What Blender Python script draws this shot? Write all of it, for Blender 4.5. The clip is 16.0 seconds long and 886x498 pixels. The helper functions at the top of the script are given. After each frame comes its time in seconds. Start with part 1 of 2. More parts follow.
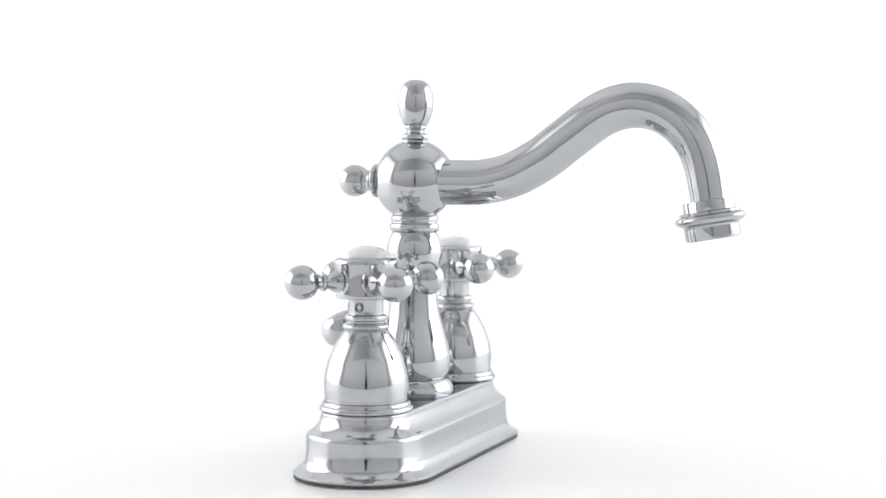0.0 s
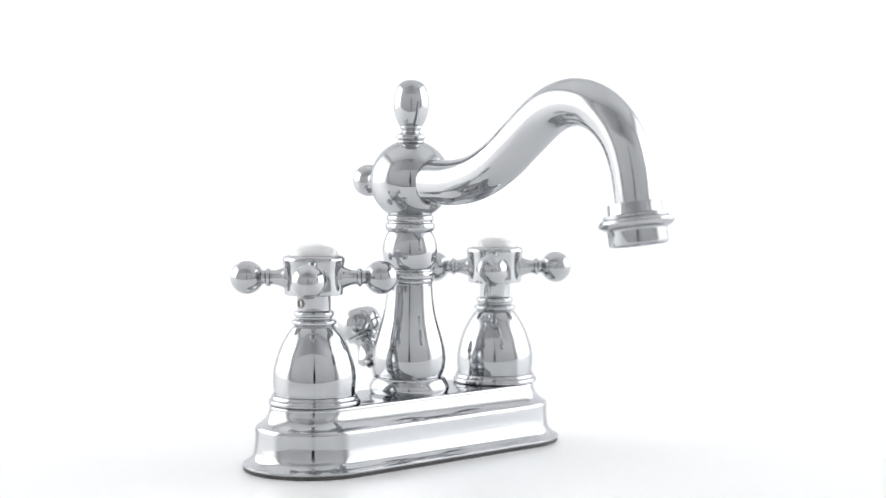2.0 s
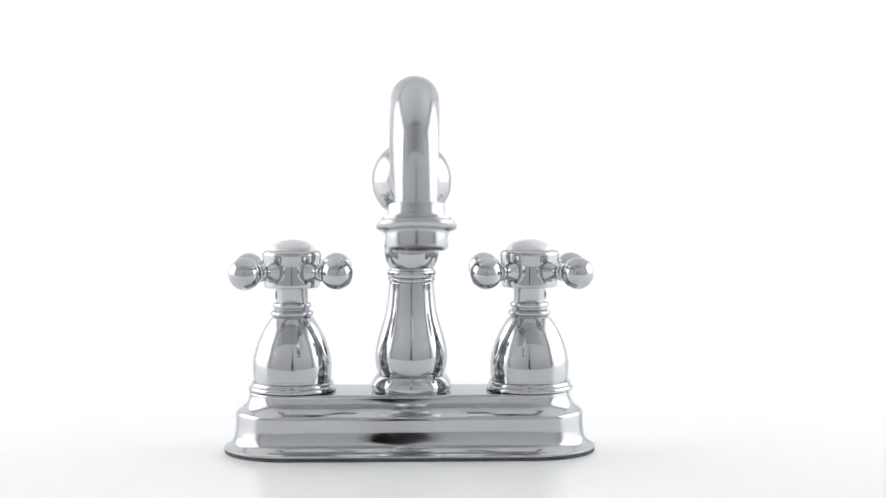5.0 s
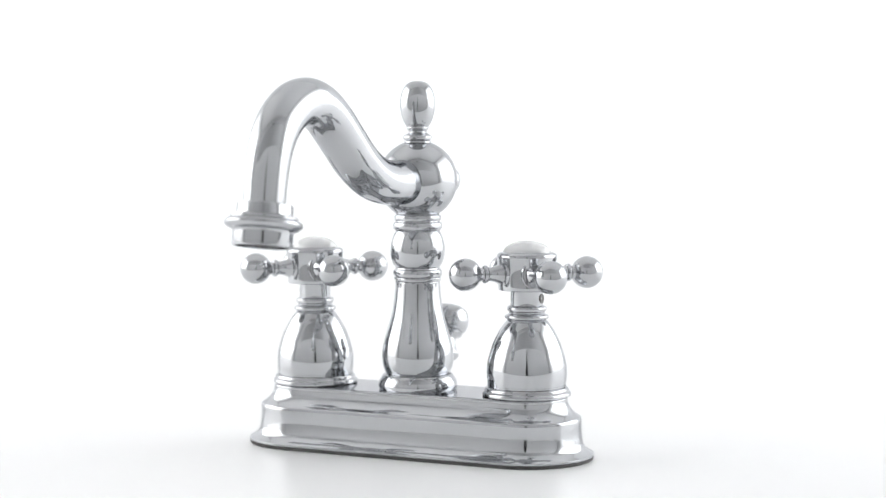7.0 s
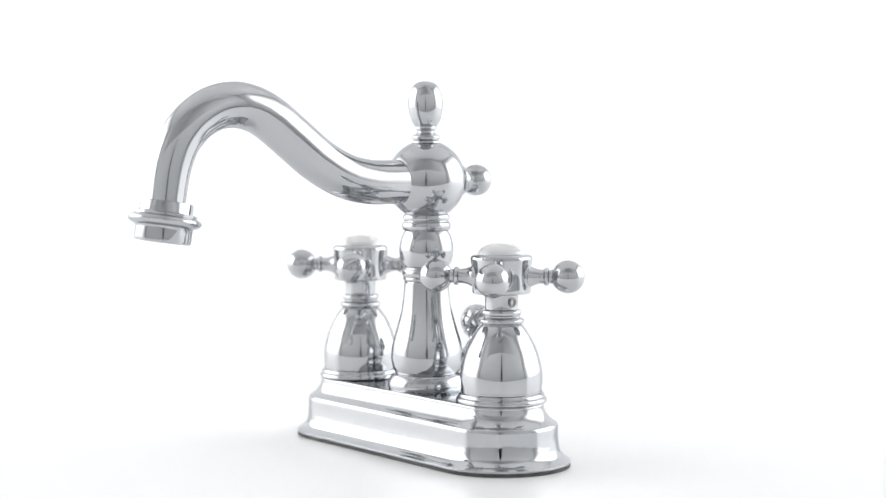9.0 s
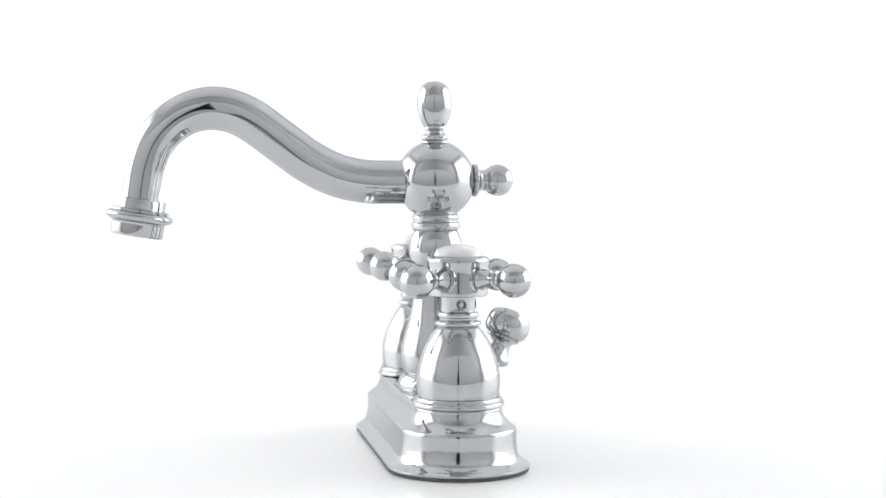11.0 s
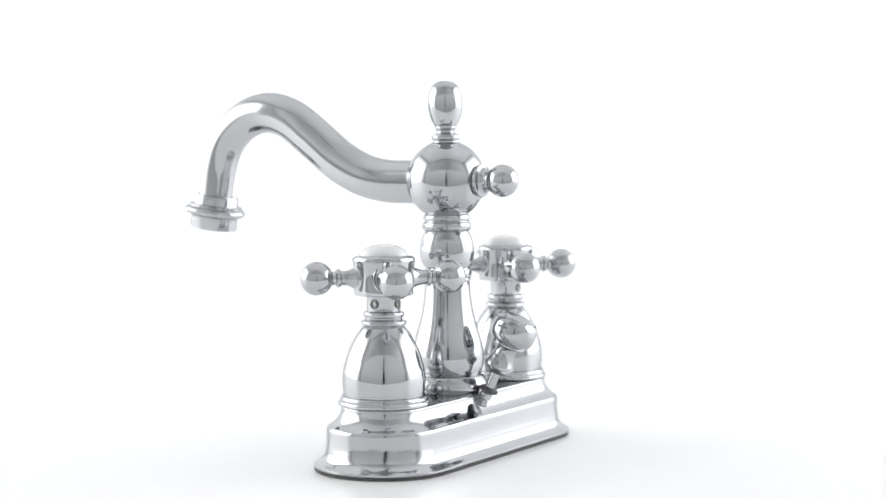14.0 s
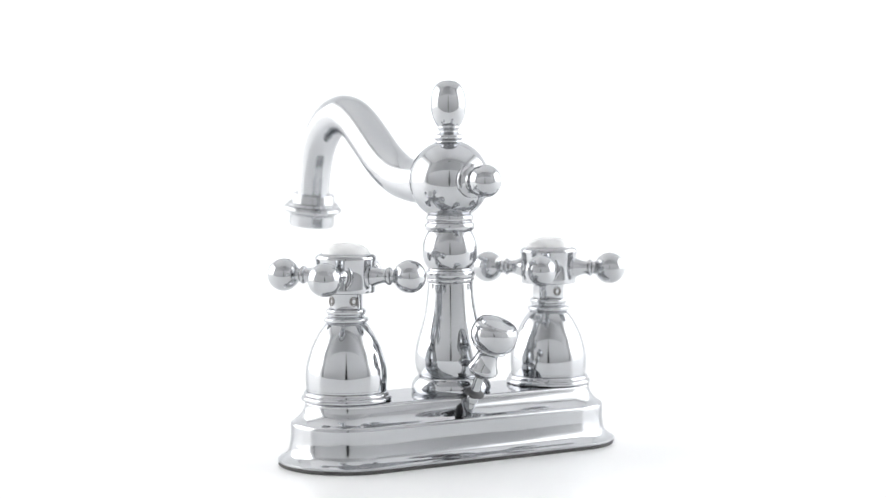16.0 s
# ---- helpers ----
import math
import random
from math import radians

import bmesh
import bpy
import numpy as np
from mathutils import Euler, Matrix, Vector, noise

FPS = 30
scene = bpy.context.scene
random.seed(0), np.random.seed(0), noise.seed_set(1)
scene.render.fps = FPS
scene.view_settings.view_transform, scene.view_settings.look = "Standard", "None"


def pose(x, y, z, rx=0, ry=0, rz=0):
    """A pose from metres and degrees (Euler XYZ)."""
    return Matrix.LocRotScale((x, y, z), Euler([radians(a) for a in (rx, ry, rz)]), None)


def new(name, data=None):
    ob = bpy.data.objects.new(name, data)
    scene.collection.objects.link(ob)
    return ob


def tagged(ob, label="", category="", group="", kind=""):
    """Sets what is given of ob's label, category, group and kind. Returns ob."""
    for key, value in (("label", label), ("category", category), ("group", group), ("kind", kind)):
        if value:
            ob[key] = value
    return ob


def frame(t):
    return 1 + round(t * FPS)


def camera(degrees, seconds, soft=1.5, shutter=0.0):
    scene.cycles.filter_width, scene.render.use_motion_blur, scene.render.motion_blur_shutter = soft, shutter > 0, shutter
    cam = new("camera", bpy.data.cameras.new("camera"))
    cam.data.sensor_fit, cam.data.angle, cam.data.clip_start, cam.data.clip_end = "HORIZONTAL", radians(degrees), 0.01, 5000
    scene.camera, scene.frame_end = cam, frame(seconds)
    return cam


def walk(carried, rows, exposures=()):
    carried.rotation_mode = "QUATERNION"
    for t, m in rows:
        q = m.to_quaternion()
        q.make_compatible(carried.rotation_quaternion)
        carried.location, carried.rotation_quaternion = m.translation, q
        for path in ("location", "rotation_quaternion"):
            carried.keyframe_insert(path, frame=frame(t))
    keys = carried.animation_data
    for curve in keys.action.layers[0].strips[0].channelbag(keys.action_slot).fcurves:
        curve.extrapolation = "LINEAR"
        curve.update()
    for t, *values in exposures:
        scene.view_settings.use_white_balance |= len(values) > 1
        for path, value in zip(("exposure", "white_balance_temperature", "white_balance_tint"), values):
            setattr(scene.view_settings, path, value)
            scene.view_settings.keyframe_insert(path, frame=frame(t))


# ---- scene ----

MM = 0.001

# ---- camera: stands still, a little above the spout outlet ----
cam = camera(30.31, 16.0, soft=1.5)
# a close, open lens: what stands well before or behind the column softens
cam.data.dof.use_dof, cam.data.dof.focus_distance, cam.data.dof.aperture_fstop = True, 0.665, 8.3
EYE = (0.0057, -0.6941, 0.1226)
AIM = pose(*EYE, 90 - 2.955, 0.067, 0)
walk(cam, [(0.0, AIM), (16.0, AIM)], exposures=[(0.0, 0.0), (2.0, 0.0), (4.0, -0.1), (6.4, -0.08), (8.0, 0.0), (14.6, 0.0), (16.0, 0.14)])

# ---- light: a white light tent, whose back and sides emit in place of lamps behind them ----
world = bpy.data.worlds.new("studio")
scene.world = world
world.use_nodes = True
world.node_tree.nodes["Background"].inputs[0].default_value = (0.80, 0.86, 0.93, 1)
world.node_tree.nodes["Background"].inputs[1].default_value = 0.12


# ---- materials ----
def material(name):
    mat = bpy.data.materials.new(name)
    mat.use_nodes = True
    nt = mat.node_tree
    return mat, nt, nt.nodes["Principled BSDF"]


def noise_node(nt, scale, detail=4.0, rough=0.55, stretch=None):
    co = nt.nodes.new("ShaderNodeTexCoord")
    tex = nt.nodes.new("ShaderNodeTexNoise")
    tex.inputs["Scale"].default_value = scale
    tex.inputs["Detail"].default_value = detail
    tex.inputs["Roughness"].default_value = rough
    if stretch:
        mp = nt.nodes.new("ShaderNodeMapping")
        mp.inputs["Scale"].default_value = stretch
        nt.links.new(co.outputs["Object"], mp.inputs["Vector"])
        nt.links.new(mp.outputs["Vector"], tex.inputs["Vector"])
    else:
        nt.links.new(co.outputs["Object"], tex.inputs["Vector"])
    return tex


def ramp_node(nt, src, lo, hi, a=0.35, b=0.65):
    r = nt.nodes.new("ShaderNodeMapRange")
    r.inputs["From Min"].default_value, r.inputs["From Max"].default_value = a, b
    r.inputs["To Min"].default_value, r.inputs["To Max"].default_value = lo, hi
    nt.links.new(src, r.inputs["Value"])
    return r.outputs["Result"]


def bump_node(nt, bsdf, src, strength, distance):
    b = nt.nodes.new("ShaderNodeBump")
    b.inputs["Strength"].default_value = strength
    b.inputs["Distance"].default_value = distance
    nt.links.new(src, b.inputs["Height"])
    nt.links.new(b.outputs["Normal"], bsdf.inputs["Normal"])


EDGE = (0.70, 0.705, 0.72)  # chrome dulls a little where it is seen edge-on


def chrome_material(name, tint, rough_lo, rough_hi, wave, size=55, stretch=None):
    """Polished chrome plate: a cast that is faintly wavy, with wiping haze."""
    mat, nt, p = material(name)
    p.inputs["Metallic"].default_value = 1.0
    p.inputs["Base Color"].default_value = (*tint, 1)
    p.inputs["Specular Tint"].default_value = (*EDGE, 1)
    haze = noise_node(nt, 160, 3)
    nt.links.new(ramp_node(nt, haze.outputs["Fac"], rough_lo, rough_hi), p.inputs["Roughness"])
    cast = noise_node(nt, size, 2, 0.4, stretch)
    bump_node(nt, p, cast.outputs["Fac"], wave, 0.0004)
    return mat


CHROME = chrome_material("polished_chrome", (0.525, 0.535, 0.551), 0.02, 0.075, 0.22)
CHROME_CAST = chrome_material("polished_chrome_cast", (0.525, 0.535, 0.551), 0.045, 0.12, 0.5, 150, (0.06, 1.0, 1.0))
CHROME_DARK = chrome_material("worn_steel", (0.20, 0.19, 0.18), 0.2, 0.4, 0.2)


def plain_material(name, colour, rough, spread=0.04, scale=90, bump=0.1, depth=0.0002, coat=0.0):
    mat, nt, p = material(name)
    tex = noise_node(nt, scale)
    mix = nt.nodes.new("ShaderNodeMix")
    mix.data_type = "RGBA"
    mix.inputs[6].default_value = (*[c * (1 - spread) for c in colour], 1)
    mix.inputs[7].default_value = (*[min(1, c * (1 + spread)) for c in colour], 1)
    nt.links.new(ramp_node(nt, tex.outputs["Fac"], 0, 1), mix.inputs[0])
    nt.links.new(mix.outputs[2], p.inputs["Base Color"])
    nt.links.new(ramp_node(nt, tex.outputs["Fac"], rough * 0.85, min(1, rough * 1.15)), p.inputs["Roughness"])
    p.inputs["Coat Weight"].default_value = coat
    p.inputs["Coat Roughness"].default_value = 0.04
    bump_node(nt, p, tex.outputs["Fac"], bump, depth)
    return mat


PORCELAIN = plain_material("white_porcelain", (0.80, 0.805, 0.81), 0.18, 0.015, 60, 0.03, 0.0002, 0.6)
RUBBER = plain_material("black_rubber", (0.075, 0.075, 0.078), 0.55, 0.2, 400, 0.2)
GASKET = plain_material("dark_gasket", (0.09, 0.088, 0.085), 0.6, 0.2, 300, 0.2)
SHEET = plain_material("white_sheet", (0.89, 0.893, 0.897), 0.34, 0.012, 14, 0.05, 0.0006)
FABRIC = plain_material("grey_white_tent_fabric", (0.66, 0.66, 0.663), 0.9, 0.03, 220, 0.3, 0.0005)
FRONT_CLOTH = plain_material("pale_grey_front_cloth", (0.555, 0.555, 0.558), 0.9, 0.03, 220, 0.3, 0.0005)
ROOM = plain_material("dark_room_paint", (0.16, 0.16, 0.165), 0.8, 0.1, 8)


def glow_fabric_material(name, colour, base, hot, y0, z1, low=1.0):
    """Tent fabric whose own emission stands in for a softbox behind it: bright from y0 backwards and up to about z1,
    dimmer (low) near the floor.
    """
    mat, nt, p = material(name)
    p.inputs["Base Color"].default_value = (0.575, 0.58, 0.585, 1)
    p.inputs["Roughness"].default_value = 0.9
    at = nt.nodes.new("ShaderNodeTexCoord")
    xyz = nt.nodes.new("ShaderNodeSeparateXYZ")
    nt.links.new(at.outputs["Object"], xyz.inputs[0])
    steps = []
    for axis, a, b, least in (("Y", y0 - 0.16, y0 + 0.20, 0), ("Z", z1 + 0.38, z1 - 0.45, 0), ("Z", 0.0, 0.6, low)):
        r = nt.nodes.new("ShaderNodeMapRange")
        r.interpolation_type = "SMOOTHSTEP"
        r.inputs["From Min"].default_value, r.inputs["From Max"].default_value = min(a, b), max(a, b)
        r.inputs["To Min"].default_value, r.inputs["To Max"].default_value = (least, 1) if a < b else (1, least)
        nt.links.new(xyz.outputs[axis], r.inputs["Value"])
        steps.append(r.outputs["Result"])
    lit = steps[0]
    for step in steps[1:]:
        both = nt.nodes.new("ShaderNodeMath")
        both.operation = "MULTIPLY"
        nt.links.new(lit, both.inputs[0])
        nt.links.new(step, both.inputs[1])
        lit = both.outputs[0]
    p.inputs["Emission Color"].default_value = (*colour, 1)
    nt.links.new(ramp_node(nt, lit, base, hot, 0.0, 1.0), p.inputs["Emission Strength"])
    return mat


# side fabric glows by itself; the emission ramps replace lamps outside the tent
SIDE_WARM = glow_fabric_material("glowing_fabric_warm", (1.0, 0.99, 0.975), 0.10, 3.5, -0.48, 1.30, 0.36)
SIDE_COOL = glow_fabric_material("glowing_fabric_cool", (0.985, 0.993, 1.0), 0.10, 3.4, -0.48, 1.30, 0.36)
# backdrop white is added emission too, weaker above z1, with no lamp behind
BACK_GLOW = glow_fabric_material("glowing_white_backdrop", (0.985, 0.993, 1.0), 0.32, 0.50, -9.0, 0.80)


# ---- mesh helpers ----
def finish(bm, name, mat, parent=None, label="", sharp=38):
    """One mesh object from a bmesh, smooth but for its hard edges."""
    bmesh.ops.remove_doubles(bm, verts=bm.verts, dist=1e-7)
    bmesh.ops.recalc_face_normals(bm, faces=bm.faces)
    for f in bm.faces:
        f.smooth = True
    for e in bm.edges:
        e.smooth = len(e.link_faces) < 2 or e.calc_face_angle(0) < radians(sharp)
    me = bpy.data.meshes.new(name)
    bm.to_mesh(me)
    bm.free()
    me.materials.append(mat)
    ob = new(name, me)
    if parent:
        ob.parent = parent
    if label:
        ob["label"] = label
    return ob


def part(name, bm, mat, parent, label=""):
    return finish(bm, name, mat, parent, label)


def smooth_line(pts, steps=6):
    """A Catmull-Rom line through the points."""
    out = []
    n = len(pts)
    for i in range(n - 1):
        p0, p1, p2, p3 = (np.array(pts[max(0, min(n - 1, j))], float) for j in (i - 1, i, i + 1, i + 2))
        for k in range(steps):
            t = k / steps
            out.append(tuple(0.5 * (2 * p1 + (p2 - p0) * t + (2 * p0 - 5 * p1 + 4 * p2 - p3) * t ** 2 + (3 * p1 - p0 - 3 * p2 + p3) * t ** 3)))
    out.append(tuple(pts[-1]))
    return out


def torus_arc(r, z, h, bulge, steps=8):
    """A rounded ring's outline from (r, z) upwards by h, standing out by bulge."""
    return [(r + bulge * math.sin(math.pi * k / steps), z + h * 0.5 * (1 - math.cos(math.pi * k / steps))) for k in range(steps + 1)]


def lathe(profile, n=64, m=None, bm=None):
    """Turn an outline of (radius, height), in mm, round the z axis."""
    bm = bm or bmesh.new()
    m = m or Matrix.Identity(4)
    rings = []
    for r, z in profile:
        if r < 1e-4:
            rings.append([bm.verts.new(m @ Vector((0, 0, z * MM)))])
        else:
            rings.append([bm.verts.new(m @ Vector((r * MM * math.cos(2 * math.pi * k / n), r * MM * math.sin(2 * math.pi * k / n), z * MM))) for k in range(n)])
    for a, b in zip(rings, rings[1:]):
        for k in range(n):
            j = (k + 1) % n
            if len(a) == 1 and len(b) == 1:
                continue
            if len(a) == 1:
                bm.faces.new((a[0], b[k], b[j]))
            elif len(b) == 1:
                bm.faces.new((a[k], a[j], b[0]))
            else:
                bm.faces.new((a[k], a[j], b[j], b[k]))
    return bm


def sphere_line(r, z, a0=-90, a1=90, steps=28):
    return [(max(0.0, r * math.cos(radians(a0 + (a1 - a0) * k / steps))), z + r * math.sin(radians(a0 + (a1 - a0) * k / steps))) for k in range(steps + 1)]


def tube(centres, radii, n=48):
    """A round tube in the plane x = 0 along (y, z) centres, in mm."""
    bm = bmesh.new()
    rings = []
    for i, (y, z) in enumerate(centres):
        a, b = centres[max(0, i - 1)], centres[min(len(centres) - 1, i + 1)]
        t = Vector((0, b[0] - a[0], b[1] - a[1])).normalized()
        u, v = Vector((1, 0, 0)), t.cross(Vector((1, 0, 0)))
        c = Vector((0, y, z))
        rings.append([bm.verts.new((c + radii[i] * (math.cos(2 * math.pi * k / n) * u + math.sin(2 * math.pi * k / n) * v)) * MM) for k in range(n)])
    for a, b in zip(rings, rings[1:]):
        for k in range(n):
            bm.faces.new((a[k], a[(k + 1) % n], b[(k + 1) % n], b[k]))
    bm.faces.new(rings[0][::-1])
    bm.faces.new(rings[-1])
    return bm


def stadium(profile, half, n=40, close_top=True):
    """A long plate with round ends: the outline of (radius, height) swept round two centres at x = -half and half."""
    bm = bmesh.new()
    rings = []
    for r, z in profile:
        ring = []
        for side, start in ((1, -90), (-1, 90)):
            for k in range(n + 1):
                a = radians(start + 180 * k / n)
                ring.append(bm.verts.new(((side * half + r * math.cos(a)) * MM, r * math.sin(a) * MM, z * MM)))
        rings.append(ring)
    c = len(rings[0])
    for a, b in zip(rings, rings[1:]):
        for k in range(c):
            bm.faces.new((a[k], a[(k + 1) % c], b[(k + 1) % c], b[k]))
    bm.faces.new(rings[0][::-1])
    if close_top:
        bm.faces.new(rings[-1])
    return bm


# ---- the place: a white sheet under and behind, a tent of fabric round it ----
def slab(name, x0, x1, y0, y1, z0, z1, mat, label, category):
    bm = bmesh.new()
    bmesh.ops.create_cube(bm, size=1, matrix=Matrix.Translation(((x0 + x1) / 2, (y0 + y1) / 2, (z0 + z1) / 2)) @ Matrix.Diagonal((x1 - x0, y1 - y0, z1 - z0, 1)))
    return tagged(finish(bm, name, mat), label, category, kind="structure")


TENT_W, TENT_H, FRONT, BACK, FLOOR_EDGE = 1.58, 1.70, -0.78, 1.50, -0.36

slab("floor", -TENT_W, TENT_W, FLOOR_EDGE, BACK + 0.1, -0.02, 0.0, SHEET, "smooth white glossy sheet under the faucet", "floor")
slab("room_floor", -3.0, 3.0, -3.0, BACK + 0.4, -0.80, -0.76, ROOM, "dark floor of the studio round the tent", "floor")
slab("backdrop", -TENT_W, TENT_W, BACK, BACK + 0.03, 0.0, TENT_H, BACK_GLOW, "plain glowing white backdrop behind the faucet", "backdrop")


slab("wall_west", -TENT_W - 0.012, -TENT_W, FRONT, BACK + 0.03, -0.76, TENT_H, SIDE_WARM, "white fabric side of the light tent, glowing in place of lamps outside", "wall")
slab("wall_east", TENT_W, TENT_W + 0.012, FRONT, BACK + 0.03, -0.76, TENT_H, SIDE_COOL, "white fabric side of the light tent, glowing in place of lamps outside", "wall")
slab("ceiling", -TENT_W - 0.012, TENT_W + 0.012, FRONT - 0.012, BACK + 0.03, TENT_H + 0.002, TENT_H + 0.014, FABRIC, "white fabric roof of the light tent", "ceiling")


def tent_front():
    """Two fabric halves that part in a slit, pointed at both ends, for the camera."""
    bm = bmesh.new()
    z0, z1, s0, s1, mid, wide = -0.76, TENT_H, -0.20, 0.56, 0.08, 0.040
    steps = 160
    for side in (-1, 1):
        inner, outer = [], []
        for k in range(steps + 1):
            z = z0 + (z1 - z0) * k / steps
            above = max(0.0, 1 - abs(z - mid) / (s1 - mid if z > mid else mid - s0))
            vent = max(0.0, 1 - ((z - 1.26) / 0.03) ** 2)
            gap = wide * above ** 0.9 + 0.09 * vent ** 0.5
            inner.append((side * gap + EYE[0], z))
            outer.append((side * TENT_W, z))
        vi = [[bm.verts.new((x, FRONT - d, z)) for x, z in inner] for d in (0.0, 0.012)]
        vo = [[bm.verts.new((x, FRONT - d, z)) for x, z in outer] for d in (0.0, 0.012)]
        for k in range(steps):
            bm.faces.new((vi[0][k], vi[0][k + 1], vo[0][k + 1], vo[0][k]))
            bm.faces.new((vi[1][k], vo[1][k], vo[1][k + 1], vi[1][k + 1]))
            bm.faces.new((vi[0][k], vi[1][k], vi[1][k + 1], vi[0][k + 1]))
            bm.faces.new((vo[0][k], vo[0][k + 1], vo[1][k + 1], vo[1][k]))
    return tagged(finish(bm, "wall_south", FRONT_CLOTH), "pale grey fabric tent front with a narrow slit for the camera", "wall", kind="structure")


tent_front()


def tent_apron():
    """Unseen grey cloth falling away before the white sheet, added to lighten the chrome's reflections."""
    bm = bmesh.new()
    line = [(FLOOR_EDGE, -0.021), (-0.50, -0.10), (FRONT, -0.30)]
    rows = [[bm.verts.new((x, y, z - d)) for y, z in line] for d in (0.0, 0.01) for x in (-TENT_W, TENT_W)]
    for k in range(len(line) - 1):
        for a, b in ((0, 1), (3, 2), (2, 0), (1, 3)):
            bm.faces.new((rows[a][k], rows[b][k], rows[b][k + 1], rows[a][k + 1]))
    for k in (0, -1):
        bm.faces.new((rows[0][k], rows[1][k], rows[3][k], rows[2][k]))
    return tagged(finish(bm, "floor_apron", FRONT_CLOTH), "pale grey cloth ramp added out of view before the sheet", "floor", kind="structure")


tent_apron()
slab("room_wall", -3.0, 3.0, -3.04, -3.0, -0.80, 2.4, ROOM, "dark studio wall behind the camera", "wall")
slab("room_ceiling", -3.0, 3.0, -3.0, FRONT - 0.02, 2.4, 2.44, ROOM, "dark studio ceiling behind the tent front", "ceiling")
slab("room_wall_west", -3.04, -3.0, -3.0, BACK + 0.4, -0.80, 2.4, ROOM, "dark studio wall", "wall")
slab("room_wall_east", 3.0, 3.04, -3.0, BACK + 0.4, -0.80, 2.4, ROOM, "dark studio wall", "wall")

# ---- the faucet ----
LEAN = Matrix.Translation((0, 0, 0.0267)) @ Matrix.Rotation(radians(0.44), 4, "X") @ Matrix.Rotation(radians(0.27), 4, "Y") @ Matrix.Translation((0, 0, -0.0267))
HALF = 50.8  # half of the 4 inch spread between the handles
faucet = tagged(new("faucet"), "polished chrome two-handle bathroom faucet with curved spout on a white sheet", "faucet")


def base_plate():
    line = [(27.6, 1.3), (28.3, 1.35), (28.6, 1.6), (28.75, 2.0), (28.65, 2.5)]
    line += smooth_line([(28.65, 2.5), (27.8, 3.05), (26.55, 3.8), (25.35, 4.75), (24.55, 5.9), (24.1, 7.2), (23.86, 8.6), (23.66, 9.9), (23.53, 11.2), (23.48, 12.5), (23.5, 14.5), (23.5, 16.3)], 4)
    line += smooth_line([(23.52, 16.3), (23.35, 17.1), (22.95, 17.7), (22.3, 18.15), (21.3, 18.8), (20.2, 19.75), (19.15, 21.0), (18.3, 22.4), (17.85, 23.7), (17.65, 24.9)], 4)
    line += [(17.7, 25.2), (17.6, 25.7), (17.2, 26.05), (16.6, 26.2), (16.0, 26.22)]
    plate = part("base_plate", stadium(line, HALF), CHROME_CAST, faucet, "stepped chrome base plate with round ends")
    plate.location.x = -0.6 * MM
    part("gasket", stadium([(27.2, 0.0), (28.2, 0.0), (28.5, 0.4), (28.5, 1.2), (27.2, 1.3)], HALF), GASKET, plate, "thin dark gasket under the plate")


def column():
    foot = [(0, 26.1), (16.4, 26.2), (16.9, 27.3), (17.05, 28.1), (16.9, 29.0)]
    foot += smooth_line([(16.9, 29.0), (16.5, 30.2), (15.9, 31.3), (15.3, 32.2), (14.8, 32.7)], 3)
    foot += [(14.4, 32.95), (0, 33.0)]
    part("foot_ring", lathe(foot, 64, LEAN), CHROME, faucet)
    body = [(0, 33.0), (13.5, 33.0), (13.8, 33.3)]
    body += smooth_line([(14.1, 33.9), (14.85, 35.8), (15.35, 38.6), (15.42, 41.6), (14.75, 46.2), (12.95, 52.5), (11.2, 58.8), (10.2, 65.0), (9.75, 70.0), (9.6, 72.3)], 6)
    body += [(9.3, 72.7), (9.5, 72.9), (0, 72.95)]
    part("column", lathe(body, 64, LEAN), CHROME, faucet, "vase-shaped chrome column")
    ring = [(0, 72.95), (9.8, 72.95), (10.05, 73.3), (10.1, 74.0), (9.9, 74.4)] + torus_arc(9.75, 74.5, 3.3, 0.75) + [(9.5, 78.0), (9.35, 78.5), (0, 78.5)]
    part("middle_ring", lathe(ring, 64, LEAN), CHROME, faucet)
    bulb = [(0, 78.5), (9.3, 78.5)] + smooth_line([(9.4, 78.7), (10.7, 80.8), (11.5, 83.6), (11.7, 86.2), (11.4, 89.2), (10.5, 92.3), (9.4, 94.4)], 6) + [(9.2, 94.7), (0, 94.7)]
    part("bulb", lathe(bulb, 64, LEAN), CHROME, faucet)
    collar = [(0, 94.7), (9.9, 94.7)] + torus_arc(10.0, 94.9, 3.1, 0.6) + [(9.6, 98.2), (9.55, 98.6)] + torus_arc(9.7, 98.7, 2.4, 0.4) + [(9.4, 101.3), (8.9, 102.2), (0, 102.2)]
    part("upper_collar", lathe(collar, 64, LEAN), CHROME, faucet)


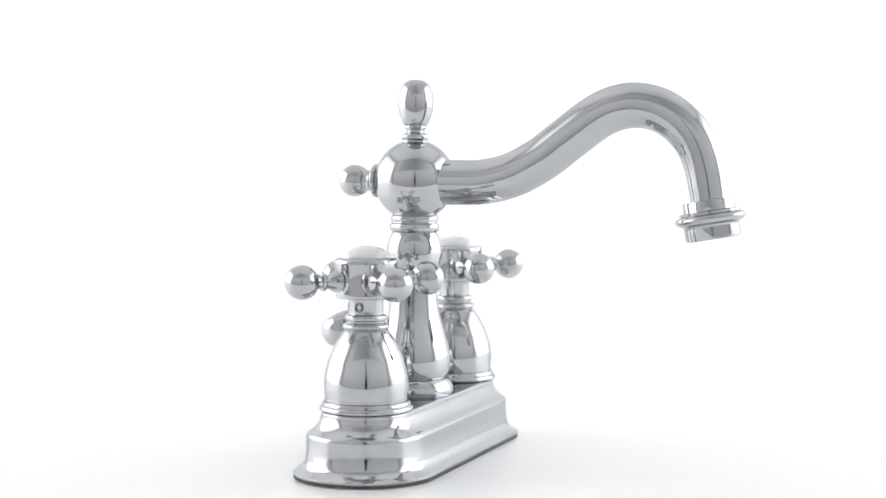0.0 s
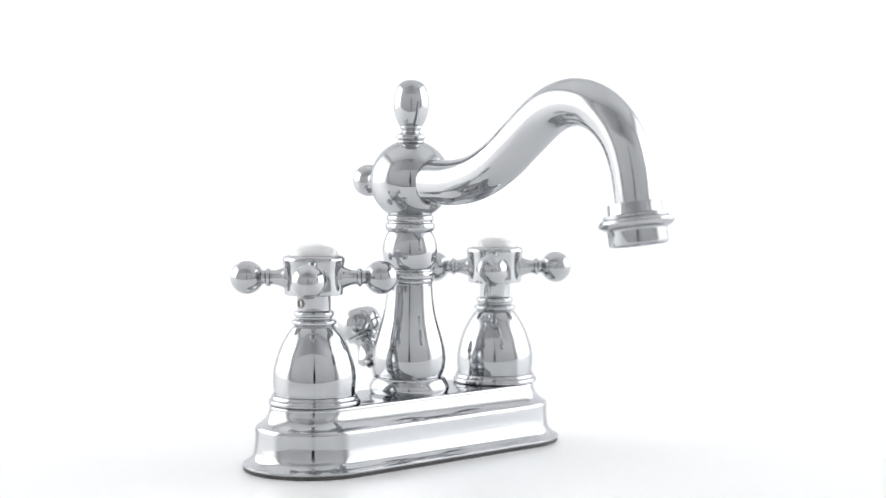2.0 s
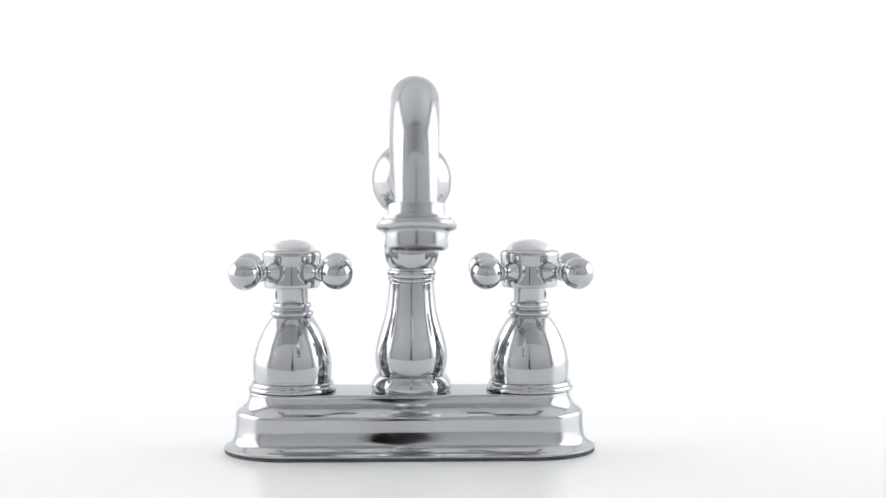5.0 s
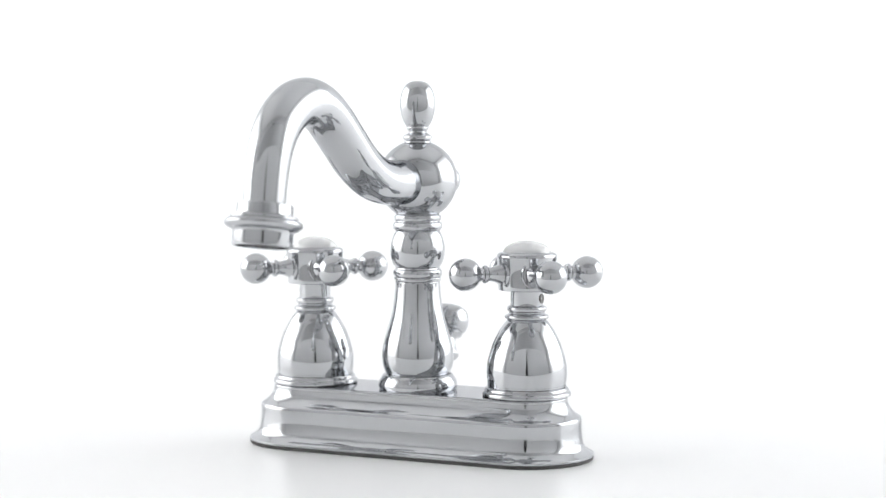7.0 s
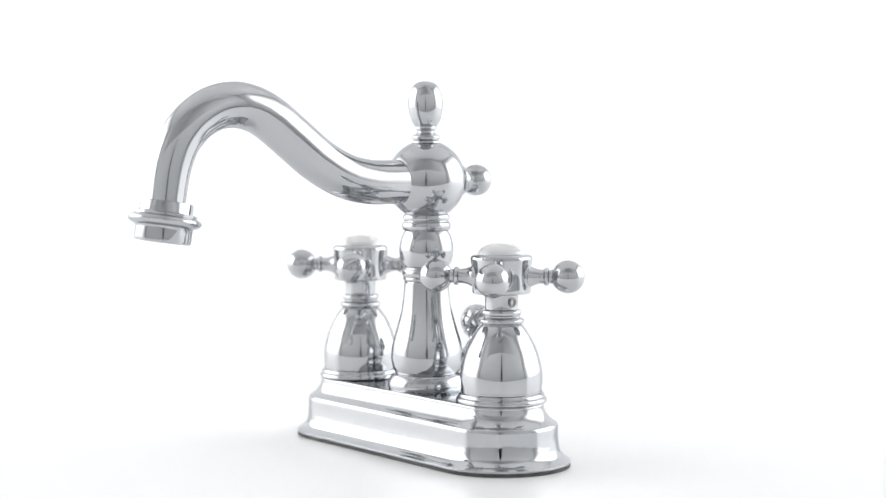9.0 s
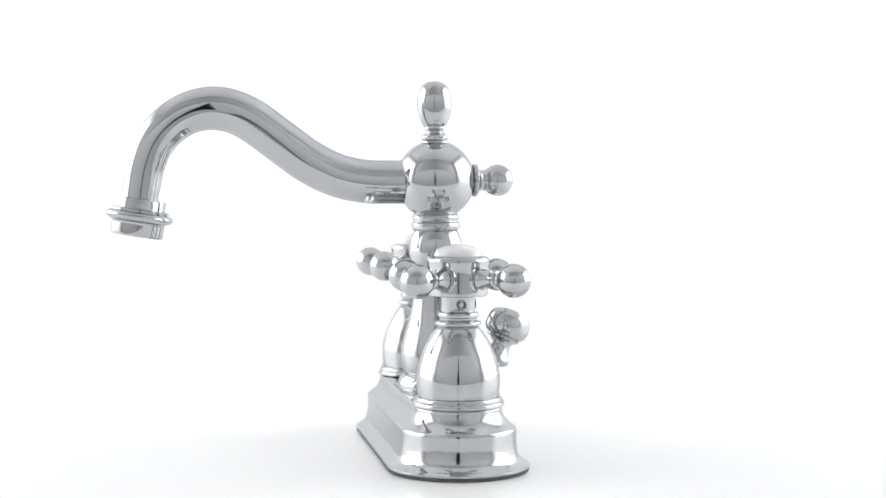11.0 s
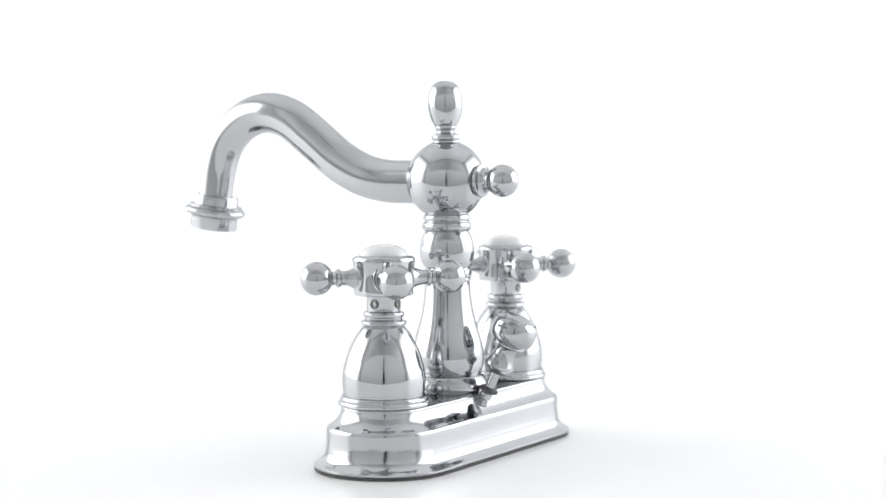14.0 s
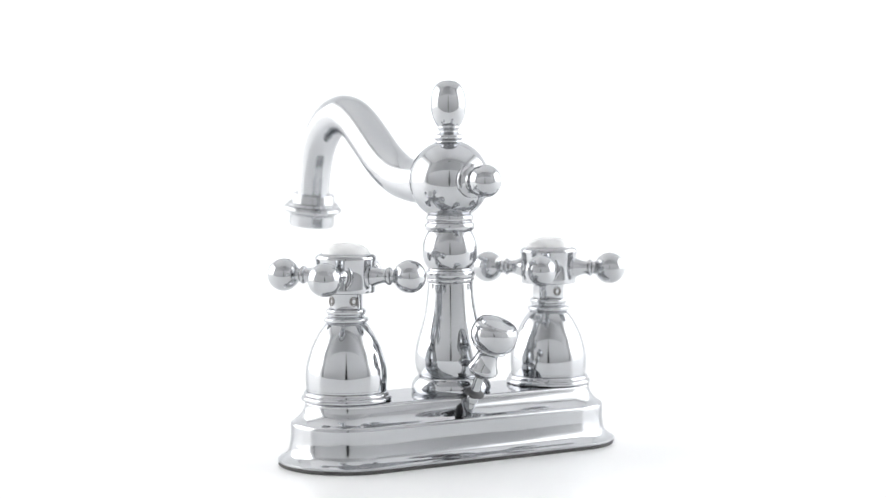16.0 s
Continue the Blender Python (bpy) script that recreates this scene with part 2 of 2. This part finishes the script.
def ball_and_finial():
    ball = part("ball_joint", lathe([(0, 102.0)] + sphere_line(17.05, 116.0, -62, 77) + [(0, 131.7)], 80, LEAN), CHROME, faucet, "round chrome ball joint")
    line = [(0, 131.3), (5.4, 131.3), (5.75, 131.7), (5.75, 132.3), (5.5, 132.7), (5.3, 132.9)] + torus_arc(5.35, 133.0, 2.3, 0.85) + [(4.8, 135.6)]
    line += smooth_line([(4.3, 135.9), (3.85, 136.3), (3.8, 136.7), (4.1, 137.3), (4.5, 137.8)], 3)
    line += [(4.7, 138.2), (4.6, 138.6)]
    line += smooth_line([(4.6, 138.7), (5.6, 140.2), (6.6, 142.6), (7.3, 145.7), (7.5, 148.8), (7.25, 151.6), (6.4, 154.4), (5.0, 156.6), (2.8, 157.9), (0.0, 158.3)], 5)
    lean = LEAN @ Matrix.Translation((0, 0, 0.1313)) @ Matrix.Rotation(radians(0.5), 4, "X") @ Matrix.Rotation(radians(0.3), 4, "Y") @ Matrix.Translation((0, 0, -0.1313))
    part("finial", lathe(line, 48, lean), CHROME, ball, "egg-shaped chrome finial")
    # knob behind the ball
    back = Matrix.Translation((0.0003, 0, 0.1158)) @ Matrix.Rotation(radians(-90), 4, "X")
    line = [(0, 13.5), (5.6, 13.5), (5.6, 15.2), (6.6, 15.4)] + torus_arc(6.7, 15.5, 2.0, 0.5) + [(6.0, 17.6)]
    line += smooth_line([(5.6, 17.8), (4.7, 18.8), (4.4, 20.0), (4.6, 20.9)], 3)
    line += sphere_line(6.9, 26.6, -48, 90)
    part("rear_knob", lathe(line, 48, back), CHROME, ball, "chrome ball knob on a thin flange")


def spout():
    ys = [(-10.0, 115.3), (-20.0, 115.2), (-31.0, 115.5), (-43.0, 118.1), (-55.3, 124.2), (-67.0, 132.7), (-78.0, 140.7), (-86.4, 144.8), (-95.2, 146.2), (-104.2, 144.5), (-112.6, 139.5), (-119.2, 131.8), (-123.0, 122.2), (-124.9, 112.0), (-125.6, 105.0)]
    line = smooth_line(ys, 7)
    n = len(line)
    radii = [9.4 - 0.15 * min(1, k / n / 0.55) - 1.75 * max(0, (k / n - 0.55) / 0.45) for k in range(n)]
    pipe = part("spout", tube(line, radii), CHROME, faucet, "long swan-neck chrome spout")
    pipe.rotation_euler.z = radians(0.45)  # mounted a hair off square
    sock = Matrix.Translation((0, 0, 0.1154)) @ Matrix.Rotation(radians(90), 4, "X")
    part("spout_collar", lathe([(8.0, 11.5), (10.4, 12.4), (10.2, 13.3), (9.7, 14.3), (9.1, 14.9), (8.2, 15.0)], 48, sock), CHROME, pipe)
    out = Matrix.Translation((0, -0.1257, 0.1013)) @ Matrix.Rotation(radians(-9.0), 4, "X")
    line = [(0, 7.4), (7.4, 7.4), (9.9, 7.2), (10.25, 6.7), (10.3, 3.5), (10.5, 3.1), (11.9, 3.0), (12.3, 2.7), (12.3, 1.9)] + smooth_line([(12.3, 1.8), (12.8, 1.5), (13.5, 1.2), (14.0, 0.6), (14.2, -0.2), (13.7, -1.2), (12.6, -1.9), (11.5, -2.3)], 4)
    line += [(11.1, -2.7), (11.0, -3.4), (11.05, -7.6), (10.8, -8.3), (10.2, -8.4), (9.7, -8.0), (9.6, -4.5), (0, -4.5)]
    outlet = part("outlet", lathe(line, 56, out), CHROME, pipe, "ringed chrome outlet at the spout's end")
    part("aerator", lathe([(0, -5.2), (7.6, -5.2), (7.8, -6.6), (8.6, -6.9), (9.5, -6.6), (9.55, -4.6), (0, -4.6)], 40, out), CHROME_DARK, pipe, "grey aerator set inside the outlet")
    return outlet


def handle(side, turn, screws):
    x = side * HALF
    at = Matrix.Translation((x * MM, 0, 0))
    skirt = [(0, 26.2), (17.9, 26.25), (18.5, 26.6), (18.6, 27.4), (18.3, 28.1), (17.6, 28.5), (17.6, 29.2), (17.2, 29.9), (16.6, 30.2), (0, 30.3)]
    bell = [(0, 30.25), (16.4, 30.3), (16.5, 31.0)]
    bell += smooth_line([(16.35, 31.0), (16.72, 33.6), (16.82, 35.9), (16.74, 38.1), (16.36, 40.8), (15.6, 43.7), (14.1, 48.3), (11.6, 53.4), (9.4, 56.7), (8.3, 57.9)], 6)
    bell += [(8.1, 58.2), (0, 58.25)]
    neck = [(0, 58.2), (8.1, 58.2)] + torus_arc(8.3, 58.3, 2.0, 0.95) + [(7.7, 60.6), (7.4, 61.0), (7.5, 61.4)] + torus_arc(7.4, 61.5, 2.4, 0.85) + [(6.9, 64.1), (0, 64.1)]
    b = part("handle_bell", lathe(bell, 72, at), CHROME, faucet, "bell-shaped chrome handle base")
    part("skirt_ring", lathe(skirt, 72, at), CHROME, b)
    part("neck_ring", lathe(neck, 56, at), CHROME, b)
    # cross handle: hub, four arms, porcelain cap
    hub = [(0, 64.1), (6.8, 64.1), (6.8, 70.0), (7.0, 70.3), (11.4, 70.35), (11.8, 70.6), (11.95, 71.1)]
    hub += smooth_line([(11.95, 71.1), (11.92, 75.5), (11.95, 78.6), (12.12, 80.8), (12.42, 82.9), (12.6, 84.0)], 3)
    hub += [(12.62, 84.6), (12.4, 85.3), (11.9, 85.85), (11.1, 86.2), (10.2, 86.35), (9.7, 86.2), (0, 86.0)]
    h = part("cross_handle", lathe(hub, 72, at), CHROME, faucet, "chrome cross handle with four ball-tipped arms")
    cap = smooth_line([(9.9, 86.1), (9.4, 87.5), (8.1, 88.9), (6.0, 90.05), (3.2, 90.8), (0.0, 91.05)], 5)
    part("porcelain_cap", lathe([(0, 86.05)] + cap, 56, at), PORCELAIN, h, "domed white porcelain cap")
    for k in range(4):
        a = turn + 90 * k
        rot = at @ Matrix.Rotation(radians(a), 4, "Z") @ Matrix.Translation((0, 0, 0.0773)) @ Matrix.Rotation(radians(90), 4, "X")
        boss = [(0, 9.4), (6.5, 9.4), (6.5, 10.8), (6.3, 11.25), (5.9, 11.35), (5.6, 11.1), (5.4, 10.5), (4.7, 10.4)]
        boss += smooth_line([(4.7, 10.6), (4.6, 11.5), (3.9, 12.8), (3.25, 14.4), (2.9, 16.1), (3.0, 17.3)], 4)
        boss += torus_arc(3.0, 17.4, 2.0, 0.75) + [(2.8, 19.6), (2.7, 20.1), (2.9, 20.6)] + sphere_line(6.75, 27.0, -64, 90)
        part("arm", lathe(boss, 40, rot), CHROME, h)
    for a in screws:
        rot = at @ Matrix.Rotation(radians(a), 4, "Z") @ Matrix.Translation((0, 0, 0.0670)) @ Matrix.Rotation(radians(90), 4, "X")
        part("set_screw", lathe([(0, 5.6), (2.0, 6.0), (2.0, 6.9), (1.8, 7.0), (1.6, 6.75), (1.35, 6.75), (1.2, 6.95), (0.95, 6.9), (0.8, 5.8), (0, 5.7)], 20, rot), CHROME_DARK, h, "small recessed steel set screw")


def lift_rod():
    m = Matrix.Translation((0.0022, 0.0187, 0.0230)) @ Vector((-0.101, 0.391, 0.915)).to_track_quat("Z", "Y").to_matrix().to_4x4()
    rod = part("lift_rod", lathe([(0, -2.2), (1.5, -2.2), (2.05, -1.7), (2.05, 18.5), (0, 18.5)], 28, m), CHROME, faucet, "slanted chrome lift rod with a round knob")
    part("guide_bush", lathe([(0, 0.9), (2.3, 0.9), (2.65, 1.3), (2.65, 3.2), (2.4, 3.9), (2.05, 4.2)], 28, m), CHROME, rod)
    part("rubber_ring", lathe([(1.9, 4.2), (3.4, 4.3), (4.0, 4.6), (4.2, 5.1), (4.1, 5.6), (3.7, 6.0), (3.2, 6.15), (2.6, 6.5), (1.9, 6.6)], 32, m), RUBBER, rod, "flat black rubber ring on the rod")
    part("rod_seal", lathe([(0, 13.1), (2.7, 13.1), (3.1, 13.4), (3.2, 13.9), (3.0, 14.4), (0, 14.5)], 28, m), RUBBER, rod, "dark seal under the knob")
    knob = [(0, 14.3), (3.7, 14.3), (5.2, 14.9), (6.3, 16.0), (6.5, 16.8), (6.2, 17.6)]
    knob += smooth_line([(6.2, 17.6), (5.1, 20.0), (4.5, 22.3), (4.45, 24.0), (5.0, 25.2)], 4)
    knob += [(5.6, 25.7), (6.6, 25.8), (7.2, 26.2), (7.3, 26.8), (7.0, 27.3)]
    knob += smooth_line([(7.0, 27.3), (8.5, 28.2), (9.5, 30.2), (9.75, 32.4), (9.45, 34.8), (8.95, 36.3), (8.2, 37.4), (7.85, 37.75)], 4)
    knob += [(7.7, 37.35), (7.4, 37.3), (7.15, 37.75), (6.85, 38.3), (5.8, 38.75), (3.2, 39.45), (0, 39.75)]
    part("knob", lathe(knob, 48, m), CHROME, rod, "bun-shaped chrome knob with ringed top")


base_plate()
column()
ball_and_finial()
spout()
handle(-1, 47.3, (-90, 180))
handle(1, 43.4, (90, 180))
lift_rod()


def motions():
    """The faucet turns evenly on its support round a point beside its own column."""
    rows = []
    for k in range(33):
        t = k * 0.5
        spin = Matrix.Rotation(radians(69.62 - 13.6076 * t), 4, "Z")
        rows.append((t, spin @ Matrix.Translation((-0.00795, 0.00443, 0.0))))
    walk(faucet, rows)


motions()
